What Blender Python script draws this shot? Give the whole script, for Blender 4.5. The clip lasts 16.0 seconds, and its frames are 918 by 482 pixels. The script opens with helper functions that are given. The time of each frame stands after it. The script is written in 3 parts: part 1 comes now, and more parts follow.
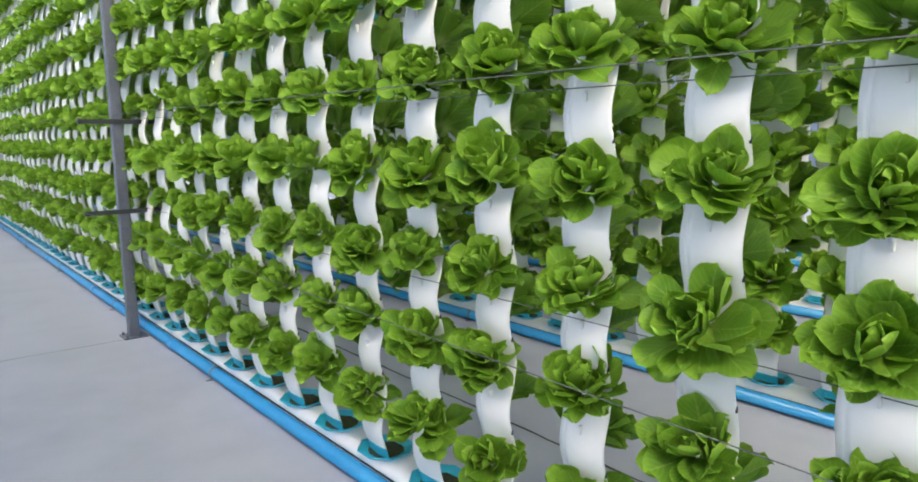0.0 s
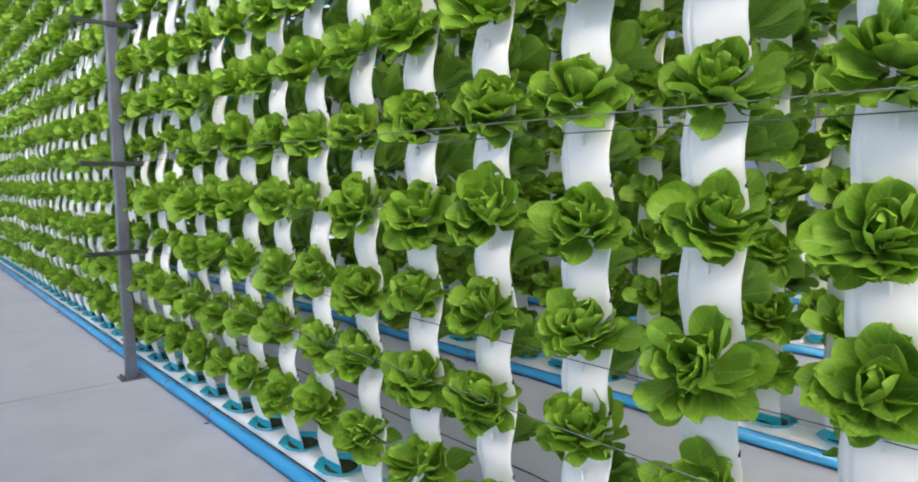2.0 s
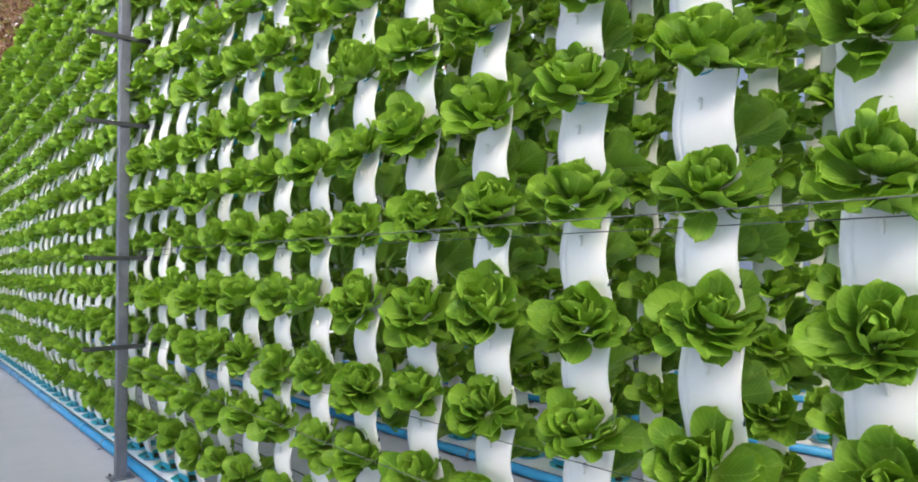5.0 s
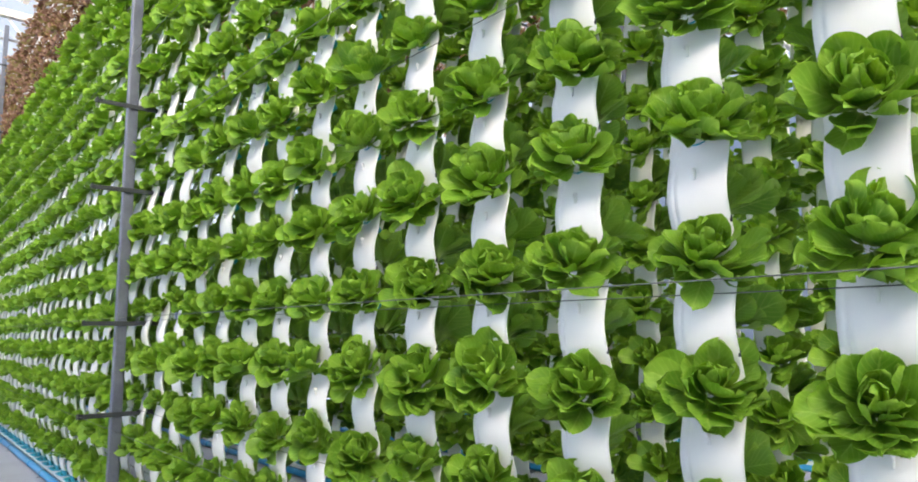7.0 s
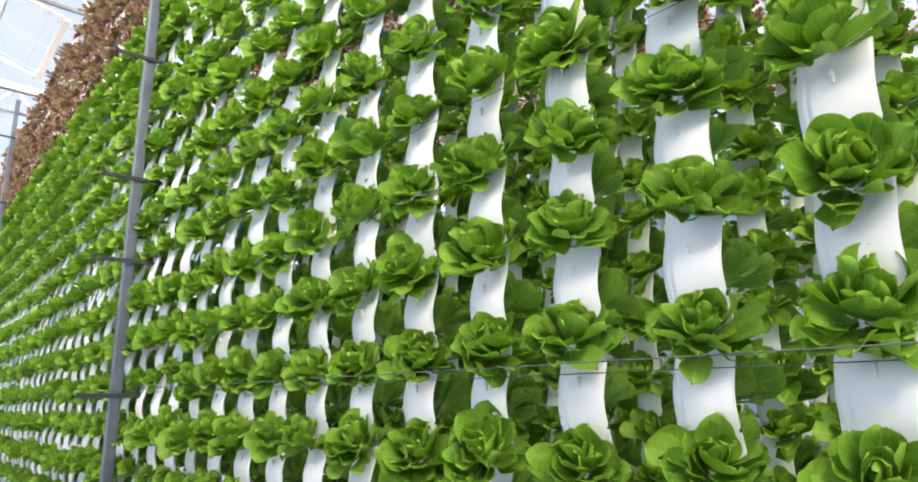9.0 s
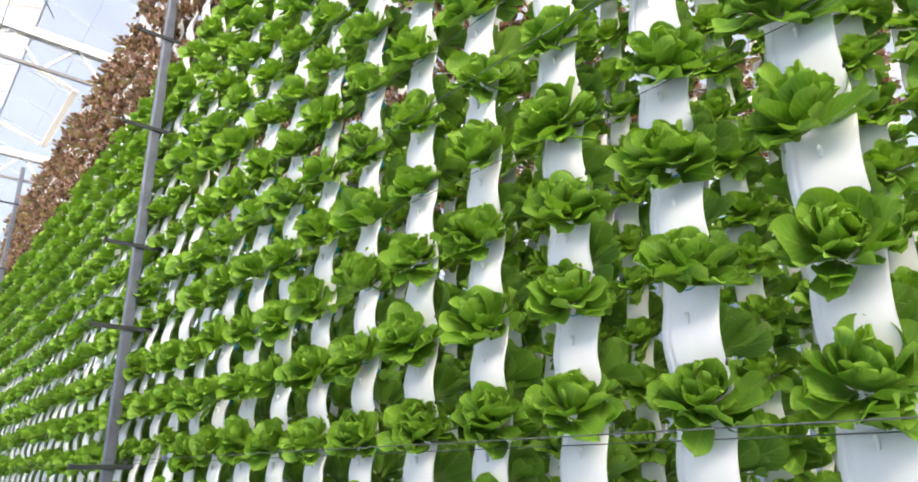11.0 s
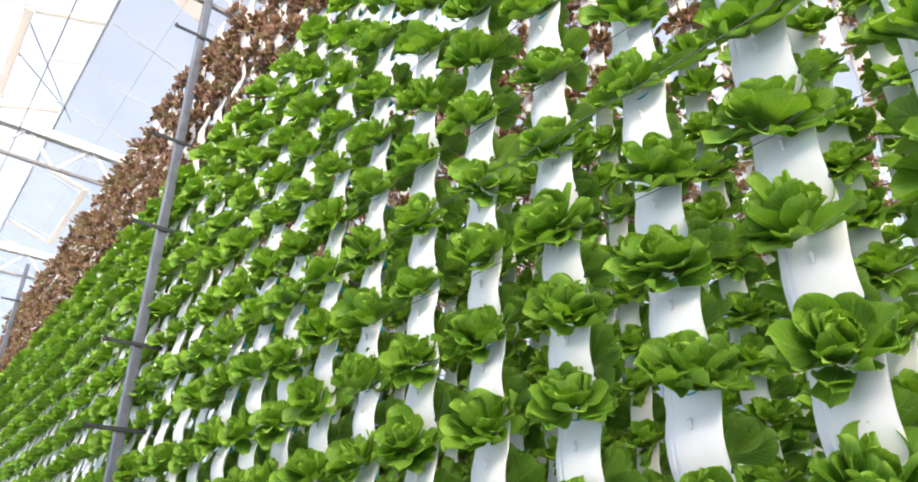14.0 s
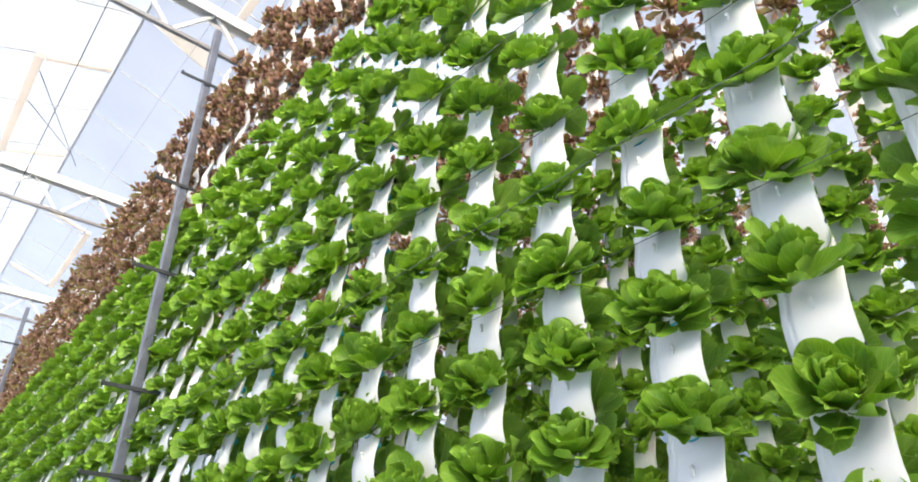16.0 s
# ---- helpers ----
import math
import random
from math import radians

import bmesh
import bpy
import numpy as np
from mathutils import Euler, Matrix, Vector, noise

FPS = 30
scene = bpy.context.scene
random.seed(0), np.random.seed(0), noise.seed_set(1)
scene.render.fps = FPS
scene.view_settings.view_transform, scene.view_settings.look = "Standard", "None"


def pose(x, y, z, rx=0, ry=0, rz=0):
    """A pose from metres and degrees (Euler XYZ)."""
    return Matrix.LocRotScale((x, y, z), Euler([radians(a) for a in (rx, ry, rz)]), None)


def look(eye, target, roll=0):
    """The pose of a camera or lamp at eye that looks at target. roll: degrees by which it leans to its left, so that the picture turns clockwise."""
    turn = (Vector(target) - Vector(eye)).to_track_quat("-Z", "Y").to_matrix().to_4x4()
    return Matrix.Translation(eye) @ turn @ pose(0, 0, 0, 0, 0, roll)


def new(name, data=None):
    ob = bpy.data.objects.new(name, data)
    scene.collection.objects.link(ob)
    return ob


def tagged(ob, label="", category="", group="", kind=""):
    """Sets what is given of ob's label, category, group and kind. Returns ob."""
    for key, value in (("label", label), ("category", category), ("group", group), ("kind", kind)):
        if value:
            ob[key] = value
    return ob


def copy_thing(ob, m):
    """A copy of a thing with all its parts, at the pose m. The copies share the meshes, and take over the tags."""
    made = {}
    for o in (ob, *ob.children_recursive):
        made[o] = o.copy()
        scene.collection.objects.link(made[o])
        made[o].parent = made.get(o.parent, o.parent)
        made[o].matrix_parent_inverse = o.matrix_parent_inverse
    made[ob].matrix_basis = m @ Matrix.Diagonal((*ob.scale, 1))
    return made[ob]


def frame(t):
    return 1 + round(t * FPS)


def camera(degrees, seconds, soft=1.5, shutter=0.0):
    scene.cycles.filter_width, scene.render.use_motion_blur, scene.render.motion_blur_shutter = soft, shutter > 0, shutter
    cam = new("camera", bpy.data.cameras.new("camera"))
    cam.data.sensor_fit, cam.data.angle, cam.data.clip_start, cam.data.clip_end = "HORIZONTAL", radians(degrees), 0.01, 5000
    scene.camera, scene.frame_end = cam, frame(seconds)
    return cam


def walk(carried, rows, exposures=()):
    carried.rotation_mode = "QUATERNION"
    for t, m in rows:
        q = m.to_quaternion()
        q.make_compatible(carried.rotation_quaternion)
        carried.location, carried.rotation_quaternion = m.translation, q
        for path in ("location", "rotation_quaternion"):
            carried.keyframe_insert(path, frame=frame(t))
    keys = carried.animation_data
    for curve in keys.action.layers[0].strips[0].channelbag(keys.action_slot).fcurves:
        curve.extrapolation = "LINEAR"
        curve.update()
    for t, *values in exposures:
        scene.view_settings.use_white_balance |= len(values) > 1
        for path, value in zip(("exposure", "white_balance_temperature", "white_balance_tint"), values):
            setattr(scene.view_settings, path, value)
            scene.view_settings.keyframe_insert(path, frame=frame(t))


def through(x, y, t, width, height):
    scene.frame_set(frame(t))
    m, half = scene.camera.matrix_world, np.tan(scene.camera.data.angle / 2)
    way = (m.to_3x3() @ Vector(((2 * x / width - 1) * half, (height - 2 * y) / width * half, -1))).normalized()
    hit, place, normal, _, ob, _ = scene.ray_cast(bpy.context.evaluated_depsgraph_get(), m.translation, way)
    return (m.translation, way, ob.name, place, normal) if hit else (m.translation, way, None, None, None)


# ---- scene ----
cam = camera(67.3, 16.0, soft=1.85)
PATH = [
    (0, (0.69, -1.215, 1.156), (-0.834, 0.045, 0.857), -0.6),
    (0.5, (0.691, -1.216, 1.155), (-0.835, 0.046, 0.875), -0.5),
    (1, (0.693, -1.216, 1.157), (-0.836, 0.048, 0.902), -0.5),
    (1.5, (0.694, -1.219, 1.165), (-0.837, 0.048, 0.938), -0.7),
    (2, (0.696, -1.222, 1.168), (-0.836, 0.049, 0.978), -0.8),
    (2.5, (0.698, -1.222, 1.169), (-0.837, 0.051, 1.02), -0.7),
    (3, (0.701, -1.222, 1.173), (-0.837, 0.053, 1.067), -0.8),
    (3.5, (0.703, -1.224, 1.176), (-0.835, 0.052, 1.113), -0.8),
    (4, (0.707, -1.23, 1.177), (-0.831, 0.048, 1.163), -0.7),
    (6.5, (0.721, -1.243, 1.185), (-0.805, 0.032, 1.401), -0.6),
    (7, (0.724, -1.243, 1.187), (-0.798, 0.028, 1.451), -0.6),
    (7.5, (0.728, -1.247, 1.189), (-0.787, 0.02, 1.504), -0.6),
    (8, (0.731, -1.252, 1.188), (-0.775, 0.011, 1.555), -0.5),
    (8.5, (0.734, -1.254, 1.19), (-0.764, 0.004, 1.607), -0.5),
    (9, (0.738, -1.254, 1.193), (-0.753, -0.003, 1.654), -0.6),
    (11.5, (0.757, -1.275, 1.203), (-0.679, -0.063, 1.888), -0.8),
    (12, (0.76, -1.277, 1.201), (-0.663, -0.078, 1.935), -0.7),
    (12.5, (0.763, -1.277, 1.202), (-0.646, -0.09, 1.979), -0.7),
    (13, (0.766, -1.278, 1.204), (-0.63, -0.103, 2.022), -0.7),
    (13.5, (0.77, -1.283, 1.204), (-0.61, -0.119, 2.065), -0.7),
    (14, (0.773, -1.286, 1.206), (-0.593, -0.132, 2.102), -0.7),
    (14.5, (0.776, -1.288, 1.208), (-0.578, -0.145, 2.136), -0.8),
    (15, (0.778, -1.287, 1.205), (-0.562, -0.158, 2.168), -0.7),
    (15.5, (0.78, -1.29, 1.203), (-0.548, -0.17, 2.194), -0.6),
    (16, (0.782, -1.292, 1.205), (-0.54, -0.177, 2.21), -0.7),
]
walk(cam, [(t, look(eye, target, roll)) for t, eye, target, roll in PATH], exposures=[(0.0, 1.36, 6850, 9), (9.0, 1.40, 6900, 9), (16.0, 1.42, 6900, 9)])

# ---- world, sun ----
SUN_AZ, SUN_EL = radians(124), radians(38)      # azimuth clockwise from +y
world = bpy.data.worlds.new("sky")
scene.world = world
world.use_nodes = True
wn = world.node_tree.nodes
sky = wn.new("ShaderNodeTexSky")
sky.sky_type, sky.sun_disc = "NISHITA", False
sky.sun_elevation, sky.sun_rotation = SUN_EL, SUN_AZ
sky.air_density, sky.dust_density = 0.9, 7.0
world.node_tree.links.new(sky.outputs[0], wn["Background"].inputs[0])
wn["Background"].inputs[1].default_value = 0.15
sun = new("sun", bpy.data.lights.new("sun", "SUN"))
sun.data.energy, sun.data.angle, sun.data.color = 0.7, radians(35), (1.0, 0.97, 0.93)
to_sun = Vector((math.sin(SUN_AZ) * math.cos(SUN_EL), math.cos(SUN_AZ) * math.cos(SUN_EL), math.sin(SUN_EL)))
sun.matrix_world = look(to_sun * 30, (0, 0, 0))


# ---- materials ----
def material(name):
    m = bpy.data.materials.new(name)
    m.use_nodes = True
    nt = m.node_tree
    return m, nt, nt.nodes["Principled BSDF"], nt.nodes["Material Output"]


def node(nt, kind, **inputs):
    n = nt.nodes.new(kind)
    for k, v in inputs.items():
        n.inputs[k].default_value = v
    return n


def ramp(nt, fac, stops):
    r = nt.nodes.new("ShaderNodeValToRGB")
    e = r.color_ramp.elements
    e[0].position, e[0].color = stops[0][0], (*stops[0][1], 1)
    e[1].position, e[1].color = stops[-1][0], (*stops[-1][1], 1)
    for p, c in stops[1:-1]:
        x = e.new(p)
        x.color = (*c, 1)
    nt.links.new(fac, r.inputs[0])
    return r.outputs[0]


def mixed(nt, fac, a, b, blend="MIX"):
    n = nt.nodes.new("ShaderNodeMix")
    n.data_type, n.blend_type = "RGBA", blend
    for sock, v in ((n.inputs[0], fac), (n.inputs[6], a), (n.inputs[7], b)):
        if hasattr(v, "is_output"):
            nt.links.new(v, sock)
        else:
            sock.default_value = v if isinstance(v, (int, float)) else (*v, 1)
    return n.outputs[2]


def maths(nt, op, a, b=0.0):
    n = nt.nodes.new("ShaderNodeMath")
    n.operation = op
    for sock, v in ((n.inputs[0], a), (n.inputs[1], b)):
        if hasattr(v, "is_output"):
            nt.links.new(v, sock)
        else:
            sock.default_value = v
    return n.outputs[0]


def noise_at(nt, scale, detail=3.0, coord="Object", rough=0.55):
    tc = nt.nodes.new("ShaderNodeTexCoord")
    n = node(nt, "ShaderNodeTexNoise", Scale=scale, Detail=detail, Roughness=rough)
    nt.links.new(tc.outputs[coord], n.inputs["Vector"])
    return n.outputs[0]


def bump(nt, bsdf, height, strength=0.3, distance=0.01):
    b = node(nt, "ShaderNodeBump", Strength=strength, Distance=distance)
    nt.links.new(height, b.inputs["Height"])
    nt.links.new(b.outputs[0], bsdf.inputs["Normal"])


def grained(name, stops, scale=6.0, fine=60.0, rough=0.5, metal=0.0, relief=0.15, coord="Object", spread=0.12):
    """A surface with two scales of variation between the colours of stops, fine relief and uneven gloss."""
    m, nt, p, out = material(name)
    a, b = noise_at(nt, scale, 4.0, coord), noise_at(nt, fine, 2.0, coord)
    f = maths(nt, "ADD", maths(nt, "MULTIPLY", a, 0.7), maths(nt, "MULTIPLY", b, 0.3))
    nt.links.new(ramp(nt, f, stops), p.inputs["Base Color"])
    nt.links.new(maths(nt, "ADD", maths(nt, "MULTIPLY", a, spread), rough - spread / 2), p.inputs["Roughness"])
    p.inputs["Metallic"].default_value = metal
    bump(nt, p, b, relief, 0.004)
    return m


def leaf_material(name, edge, body, base, rib, through, shine, spread=0.55, second=None):
    """Leaf blade: darker body, paler foot and ribs by the blade's own coordinates, light passing through it."""
    m, nt, p, out = material(name)
    uv = nt.nodes.new("ShaderNodeUVMap")
    sep = nt.nodes.new("ShaderNodeSeparateXYZ")
    nt.links.new(uv.outputs[0], sep.inputs[0])
    side = maths(nt, "ABSOLUTE", maths(nt, "SUBTRACT", maths(nt, "FRACT", sep.outputs[0]), 0.5))
    along = sep.outputs[1]
    info = nt.nodes.new("ShaderNodeObjectInfo")
    leaf_no = maths(nt, "MULTIPLY", maths(nt, "FLOOR", sep.outputs[0]), 0.618)
    r = maths(nt, "FRACT", maths(nt, "ADD", leaf_no, info.outputs["Random"]))
    col = ramp(nt, along, [(0.0, base), (0.28, body), (0.8, body), (1.0, edge)])
    col = mixed(nt, maths(nt, "MULTIPLY", r, spread), col, edge)
    if second:                                        # some of the leaves have stayed green
        r2 = maths(nt, "FRACT", maths(nt, "MULTIPLY", r, 7.3))
        col = mixed(nt, maths(nt, "MULTIPLY", maths(nt, "GREATER_THAN", r2, 0.68), 0.85), col, second)
    blotch = noise_at(nt, 38.0, 3.0)
    col = mixed(nt, maths(nt, "MULTIPLY", maths(nt, "SUBTRACT", blotch, 0.42), 1.2), col, body)
    # side ribs: chevrons that run up from the midrib
    w = node(nt, "ShaderNodeTexWave", Scale=1.0, Distortion=1.6, Detail=2.0)
    w.bands_direction = "X"
    comb = nt.nodes.new("ShaderNodeCombineXYZ")
    nt.links.new(maths(nt, "MULTIPLY", maths(nt, "SUBTRACT", along, maths(nt, "MULTIPLY", side, 0.8)), 2.4), comb.inputs[0])
    nt.links.new(comb.outputs[0], w.inputs["Vector"])
    veins = maths(nt, "POWER", w.outputs["Fac"], 7.0)
    mid = maths(nt, "MAXIMUM", maths(nt, "SUBTRACT", 1.0, maths(nt, "MULTIPLY", side, 26.0)), 0.0)
    ribs = maths(nt, "MINIMUM", maths(nt, "ADD", maths(nt, "MULTIPLY", veins, 0.35), maths(nt, "MULTIPLY", mid, 0.8)), 1.0)
    col = mixed(nt, maths(nt, "MULTIPLY", ribs, 0.55), col, rib)
    rim = maths(nt, "POWER", maths(nt, "MAXIMUM", along, maths(nt, "MULTIPLY", side, 2.0)), 14.0)
    col = mixed(nt, maths(nt, "MULTIPLY", rim, 0.45), col, edge)
    nt.links.new(col, p.inputs["Base Color"])
    p.inputs["Roughness"].default_value = shine
    p.inputs["Specular IOR Level"].default_value = 0.34
    pucker = maths(nt, "SUBTRACT", noise_at(nt, 90.0, 3.0), maths(nt, "MULTIPLY", ribs, 0.5))
    bump(nt, p, pucker, 0.35, 0.004)
    t = node(nt, "ShaderNodeBsdfTranslucent")
    nt.links.new(mixed(nt, 1.0, col, through, "MULTIPLY"), t.inputs["Color"])
    mix = node(nt, "ShaderNodeMixShader", Fac=0.32)
    nt.links.new(p.outputs[0], mix.inputs[1])
    nt.links.new(t.outputs[0], mix.inputs[2])
    nt.links.new(mix.outputs[0], out.inputs["Surface"])
    return m


GREEN = leaf_material("lettuce_green", (0.270, 0.470, 0.052), (0.108, 0.262, 0.022), (0.36, 0.50, 0.14), (0.38, 0.55, 0.13), (0.95, 1.0, 0.42), 0.48, 0.75)
RED = leaf_material("lettuce_red", (0.49, 0.33, 0.26), (0.095, 0.038, 0.032), (0.24, 0.25, 0.08), (0.44, 0.36, 0.22), (1.0, 0.78, 0.50), 0.24, 0.66, (0.20, 0.19, 0.06))
PLASTIC = grained("white_plastic", [(0.3, (0.84, 0.85, 0.86)), (0.7, (0.89, 0.895, 0.89))], 5, 45, 0.36, 0, 0.06)
WHITE_PAINT = grained("white_painted_steel", [(0.3, (0.70, 0.70, 0.68)), (0.7, (0.82, 0.82, 0.80))], 3, 40, 0.45, 0, 0.08)
CREAM = grained("yellowed_sealing_strip", [(0.3, (0.70, 0.66, 0.60)), (0.7, (0.84, 0.82, 0.78))], 5, 30, 0.6, 0, 0.2)
cream_nodes = CREAM.node_tree                          # translucency added to brighten the backlit strips, in place of sky glare
glow = node(cream_nodes, "ShaderNodeBsdfTranslucent", Color=(0.86, 0.83, 0.78, 1))
cream_mix = node(cream_nodes, "ShaderNodeMixShader", Fac=0.6)
cream_nodes.links.new(cream_nodes.nodes["Principled BSDF"].outputs[0], cream_mix.inputs[1])
cream_nodes.links.new(glow.outputs[0], cream_mix.inputs[2])
cream_nodes.links.new(cream_mix.outputs[0], cream_nodes.nodes["Material Output"].inputs["Surface"])
GALV = grained("galvanised_steel", [(0.3, (0.10, 0.115, 0.15)), (0.7, (0.165, 0.185, 0.23))], 9, 90, 0.4, 0.55, 0.1)
DARK = grained("dark_plastic_coated_bar", [(0.3, (0.012, 0.018, 0.022)), (0.7, (0.03, 0.038, 0.042))], 12, 80, 0.5, 0, 0.1)
CHORD = grained("grey_steel_chord", [(0.3, (0.22, 0.22, 0.225)), (0.7, (0.32, 0.32, 0.32))], 6, 60, 0.5, 0.0, 0.1)
ZINC = grained("weathered_zinc_bar", [(0.3, (0.40, 0.41, 0.43)), (0.7, (0.52, 0.53, 0.55))], 6, 60, 0.5, 0.0, 0.1)
WIRE = grained("steel_wire", [(0.3, (0.07, 0.08, 0.085)), (0.7, (0.13, 0.14, 0.15))], 30, 200, 0.55, 0.0, 0.1)
BLUE = grained("blue_pipe_plastic", [(0.3, (0.02, 0.25, 0.55)), (0.7, (0.035, 0.33, 0.66))], 4, 60, 0.32, 0, 0.05)
TEAL = grained("teal_tray_plastic", [(0.3, (0.012, 0.34, 0.50)), (0.7, (0.03, 0.48, 0.64))], 20, 90, 0.4, 0, 0.1)
ROOTS = grained("wet_roots_and_moss", [(0.35, (0.012, 0.016, 0.008)), (0.65, (0.05, 0.06, 0.02))], 60, 200, 0.7, 0, 0.8)


def concrete():
    m, nt, p, out = material("smooth_concrete")
    big, mid, fine = noise_at(nt, 0.55, 4), noise_at(nt, 3.0, 5), noise_at(nt, 140, 2)
    f = maths(nt, "ADD", maths(nt, "MULTIPLY", big, 0.5), maths(nt, "ADD", maths(nt, "MULTIPLY", mid, 0.38), maths(nt, "MULTIPLY", fine, 0.12)))
    nt.links.new(ramp(nt, f, [(0.32, (0.32, 0.34, 0.40)), (0.5, (0.40, 0.425, 0.49)), (0.7, (0.46, 0.48, 0.54))]), p.inputs["Base Color"])
    nt.links.new(maths(nt, "ADD", maths(nt, "MULTIPLY", mid, 0.3), 0.42), p.inputs["Roughness"])
    bump(nt, p, fine, 0.12, 0.003)
    return m


def film(name, clearness, passed=0.53):
    m, nt, p, out = material(name)
    col = ramp(nt, noise_at(nt, 0.8, 3), [(0.3, (passed * 0.85, passed * 0.94, passed * 1.07)), (0.7, (passed * 0.96, passed * 1.06, passed * 1.19))])
    t = node(nt, "ShaderNodeBsdfTranslucent")
    nt.links.new(col, t.inputs["Color"])
    clear = node(nt, "ShaderNodeBsdfTransparent", Color=(0.97, 0.98, 1.0, 1))
    mix = node(nt, "ShaderNodeMixShader", Fac=clearness)
    nt.links.new(t.outputs[0], mix.inputs[1])
    nt.links.new(clear.outputs[0], mix.inputs[2])
    nt.links.new(mix.outputs[0], out.inputs["Surface"])
    return m


# for the added sheet that shades and diffuses sun on the front towers
CLOUDY = film("cloudy_screen_film", 0.0, 0.64)
CONCRETE, FILM = concrete(), film("greenhouse_film", 0.40, 0.535)


# ---- mesh helpers ----
def mesh_from(name, verts, faces, mat, uvs=None, smooth=True):
    me = bpy.data.meshes.new(name)
    me.from_pydata([tuple(v) for v in verts], [], [tuple(f) for f in faces])
    me.materials.append(mat)
    if uvs is not None:
        layer = me.uv_layers.new(name="UVMap")
        idx = np.empty(len(me.loops), np.int32)
        me.loops.foreach_get("vertex_index", idx)
        layer.data.foreach_set("uv", np.asarray(uvs, np.float32)[idx].ravel())
    me.polygons.foreach_set("use_smooth", [smooth] * len(me.polygons))
    me.update()
    return me


def mesh_of(name, bm, mat, smooth=False):
    bmesh.ops.recalc_face_normals(bm, faces=bm.faces)
    me = bpy.data.meshes.new(name)
    bm.to_mesh(me)
    bm.free()
    me.materials.append(mat)
    me.polygons.foreach_set("use_smooth", [smooth] * len(me.polygons))
    return me


def part(name, me, parent, m=None, label=""):
    """One mesh as a part of a thing."""
    ob = new(name, me)
    ob.parent = parent
    if m is not None:
        ob.matrix_basis = m
    return tagged(ob, label)


def box(bm, size, at, turn=None, bevel=0.0):
    """A bevelled box of that size round a place."""
    m = Matrix.Translation(at) @ (turn or Matrix()) @ Matrix.Diagonal((*size, 1))
    made = bmesh.ops.create_cube(bm, size=1, matrix=m)["verts"]
    if bevel:
        edges = list({e for v in made for e in v.link_edges})
        bmesh.ops.bevel(bm, geom=edges, offset=bevel, segments=2, affect="EDGES", profile=0.6)


def rod(bm, a, b, r, sides=10):
    """A round bar from a to b."""
    a, b = Vector(a), Vector(b)
    m = Matrix.Translation((a + b) / 2) @ (b - a).to_track_quat("Z", "Y").to_matrix().to_4x4()
    bmesh.ops.create_cone(bm, cap_ends=True, segments=sides, radius1=r, radius2=r, depth=(b - a).length, matrix=m)


def bar(bm, a, b, w, h):
    """A square bar from a to b."""
    a, b = Vector(a), Vector(b)
    box(bm, (w, h, (b - a).length), (a + b) / 2, (b - a).to_track_quat("Z", "Y").to_matrix().to_4x4(), min(w, h) * 0.12)


# ---- the plan ----
SPACING, PITCH, ROW0 = 0.30, 0.248, 0.331       # tower to tower, plant to plant, lowest plant
ROWS, RED_FROM = 20, 15                         # plants up a tower; from this one on they are red
TOP = 5.22
FACE, LEAF_FACE, SHIFT, STAND = 2.0, 14.0, -0.012, 0.016      # the towers and, more so, the plants are turned a little along the wall
BACK_Y = (1.64, 3.27, 4.90)                     # the walls of plants behind the first
POSTS = (-3.62, -10.62)
ARMS = (0.75, 1.26, 2.04, 2.55, 3.35, 4.04, 5.02)
WIRES = (0.748, 1.244, 1.984, 2.472, 3.225, 3.97, 4.96)     # height of the wires where they lie on the hooks
TRUSSES = (-3.68, -7.17, -10.72)

# ---- ground, joints, film ----
bm = bmesh.new()
box(bm, (60, 40, 0.2), (-12, 4, -0.1))
floor = tagged(new("floor", mesh_of("floor", bm, CONCRETE)), "smooth pale grey concrete greenhouse floor", "floor", kind="structure")


def floor_joint(a, b, w, seed):
    """A wandering saw joint or crack, a hair above the slab."""
    rnd = random.Random(seed)
    a, b = Vector(a), Vector(b)
    n = max(2, int((b - a).length / 0.06))
    side = (b - a).cross(Vector((0, 0, 1))).normalized()
    verts, faces = [], []
    drift = 0
    for i in range(n + 1):
        drift = drift * 0.9 + rnd.uniform(-1, 1) * w * 0.35
        c = a.lerp(b, i / n) + side * drift
        h = w * rnd.uniform(0.3, 0.6)
        verts += [c - side * h, c + side * h]
        if i:
            faces.append((2 * i - 2, 2 * i - 1, 2 * i + 1, 2 * i))
    return tagged(new("floor_joint", mesh_from("floor_joint", verts, faces, ROOTS, smooth=False)), "dark narrow joint in the concrete floor", "floor joint", kind="structure")


floor_joint((-3.62, -6, 0.002), (-3.56, 1.4, 0.002), 0.006, 1)
floor_joint((-16, 0.64, 0.002), (3, 0.64, 0.002), 0.012, 2)

# roof of narrow gables: ridges and gutters run along x
RIDGE_Y, HALF, RIDGE_Z, EAVE_Z = -0.59, 1.65, 6.45, 5.91


def roof_z(y):
    """Height of the film over a place."""
    d = abs((y - RIDGE_Y + HALF) % (2 * HALF) - HALF) / HALF
    return RIDGE_Z + (EAVE_Z - RIDGE_Z) * d


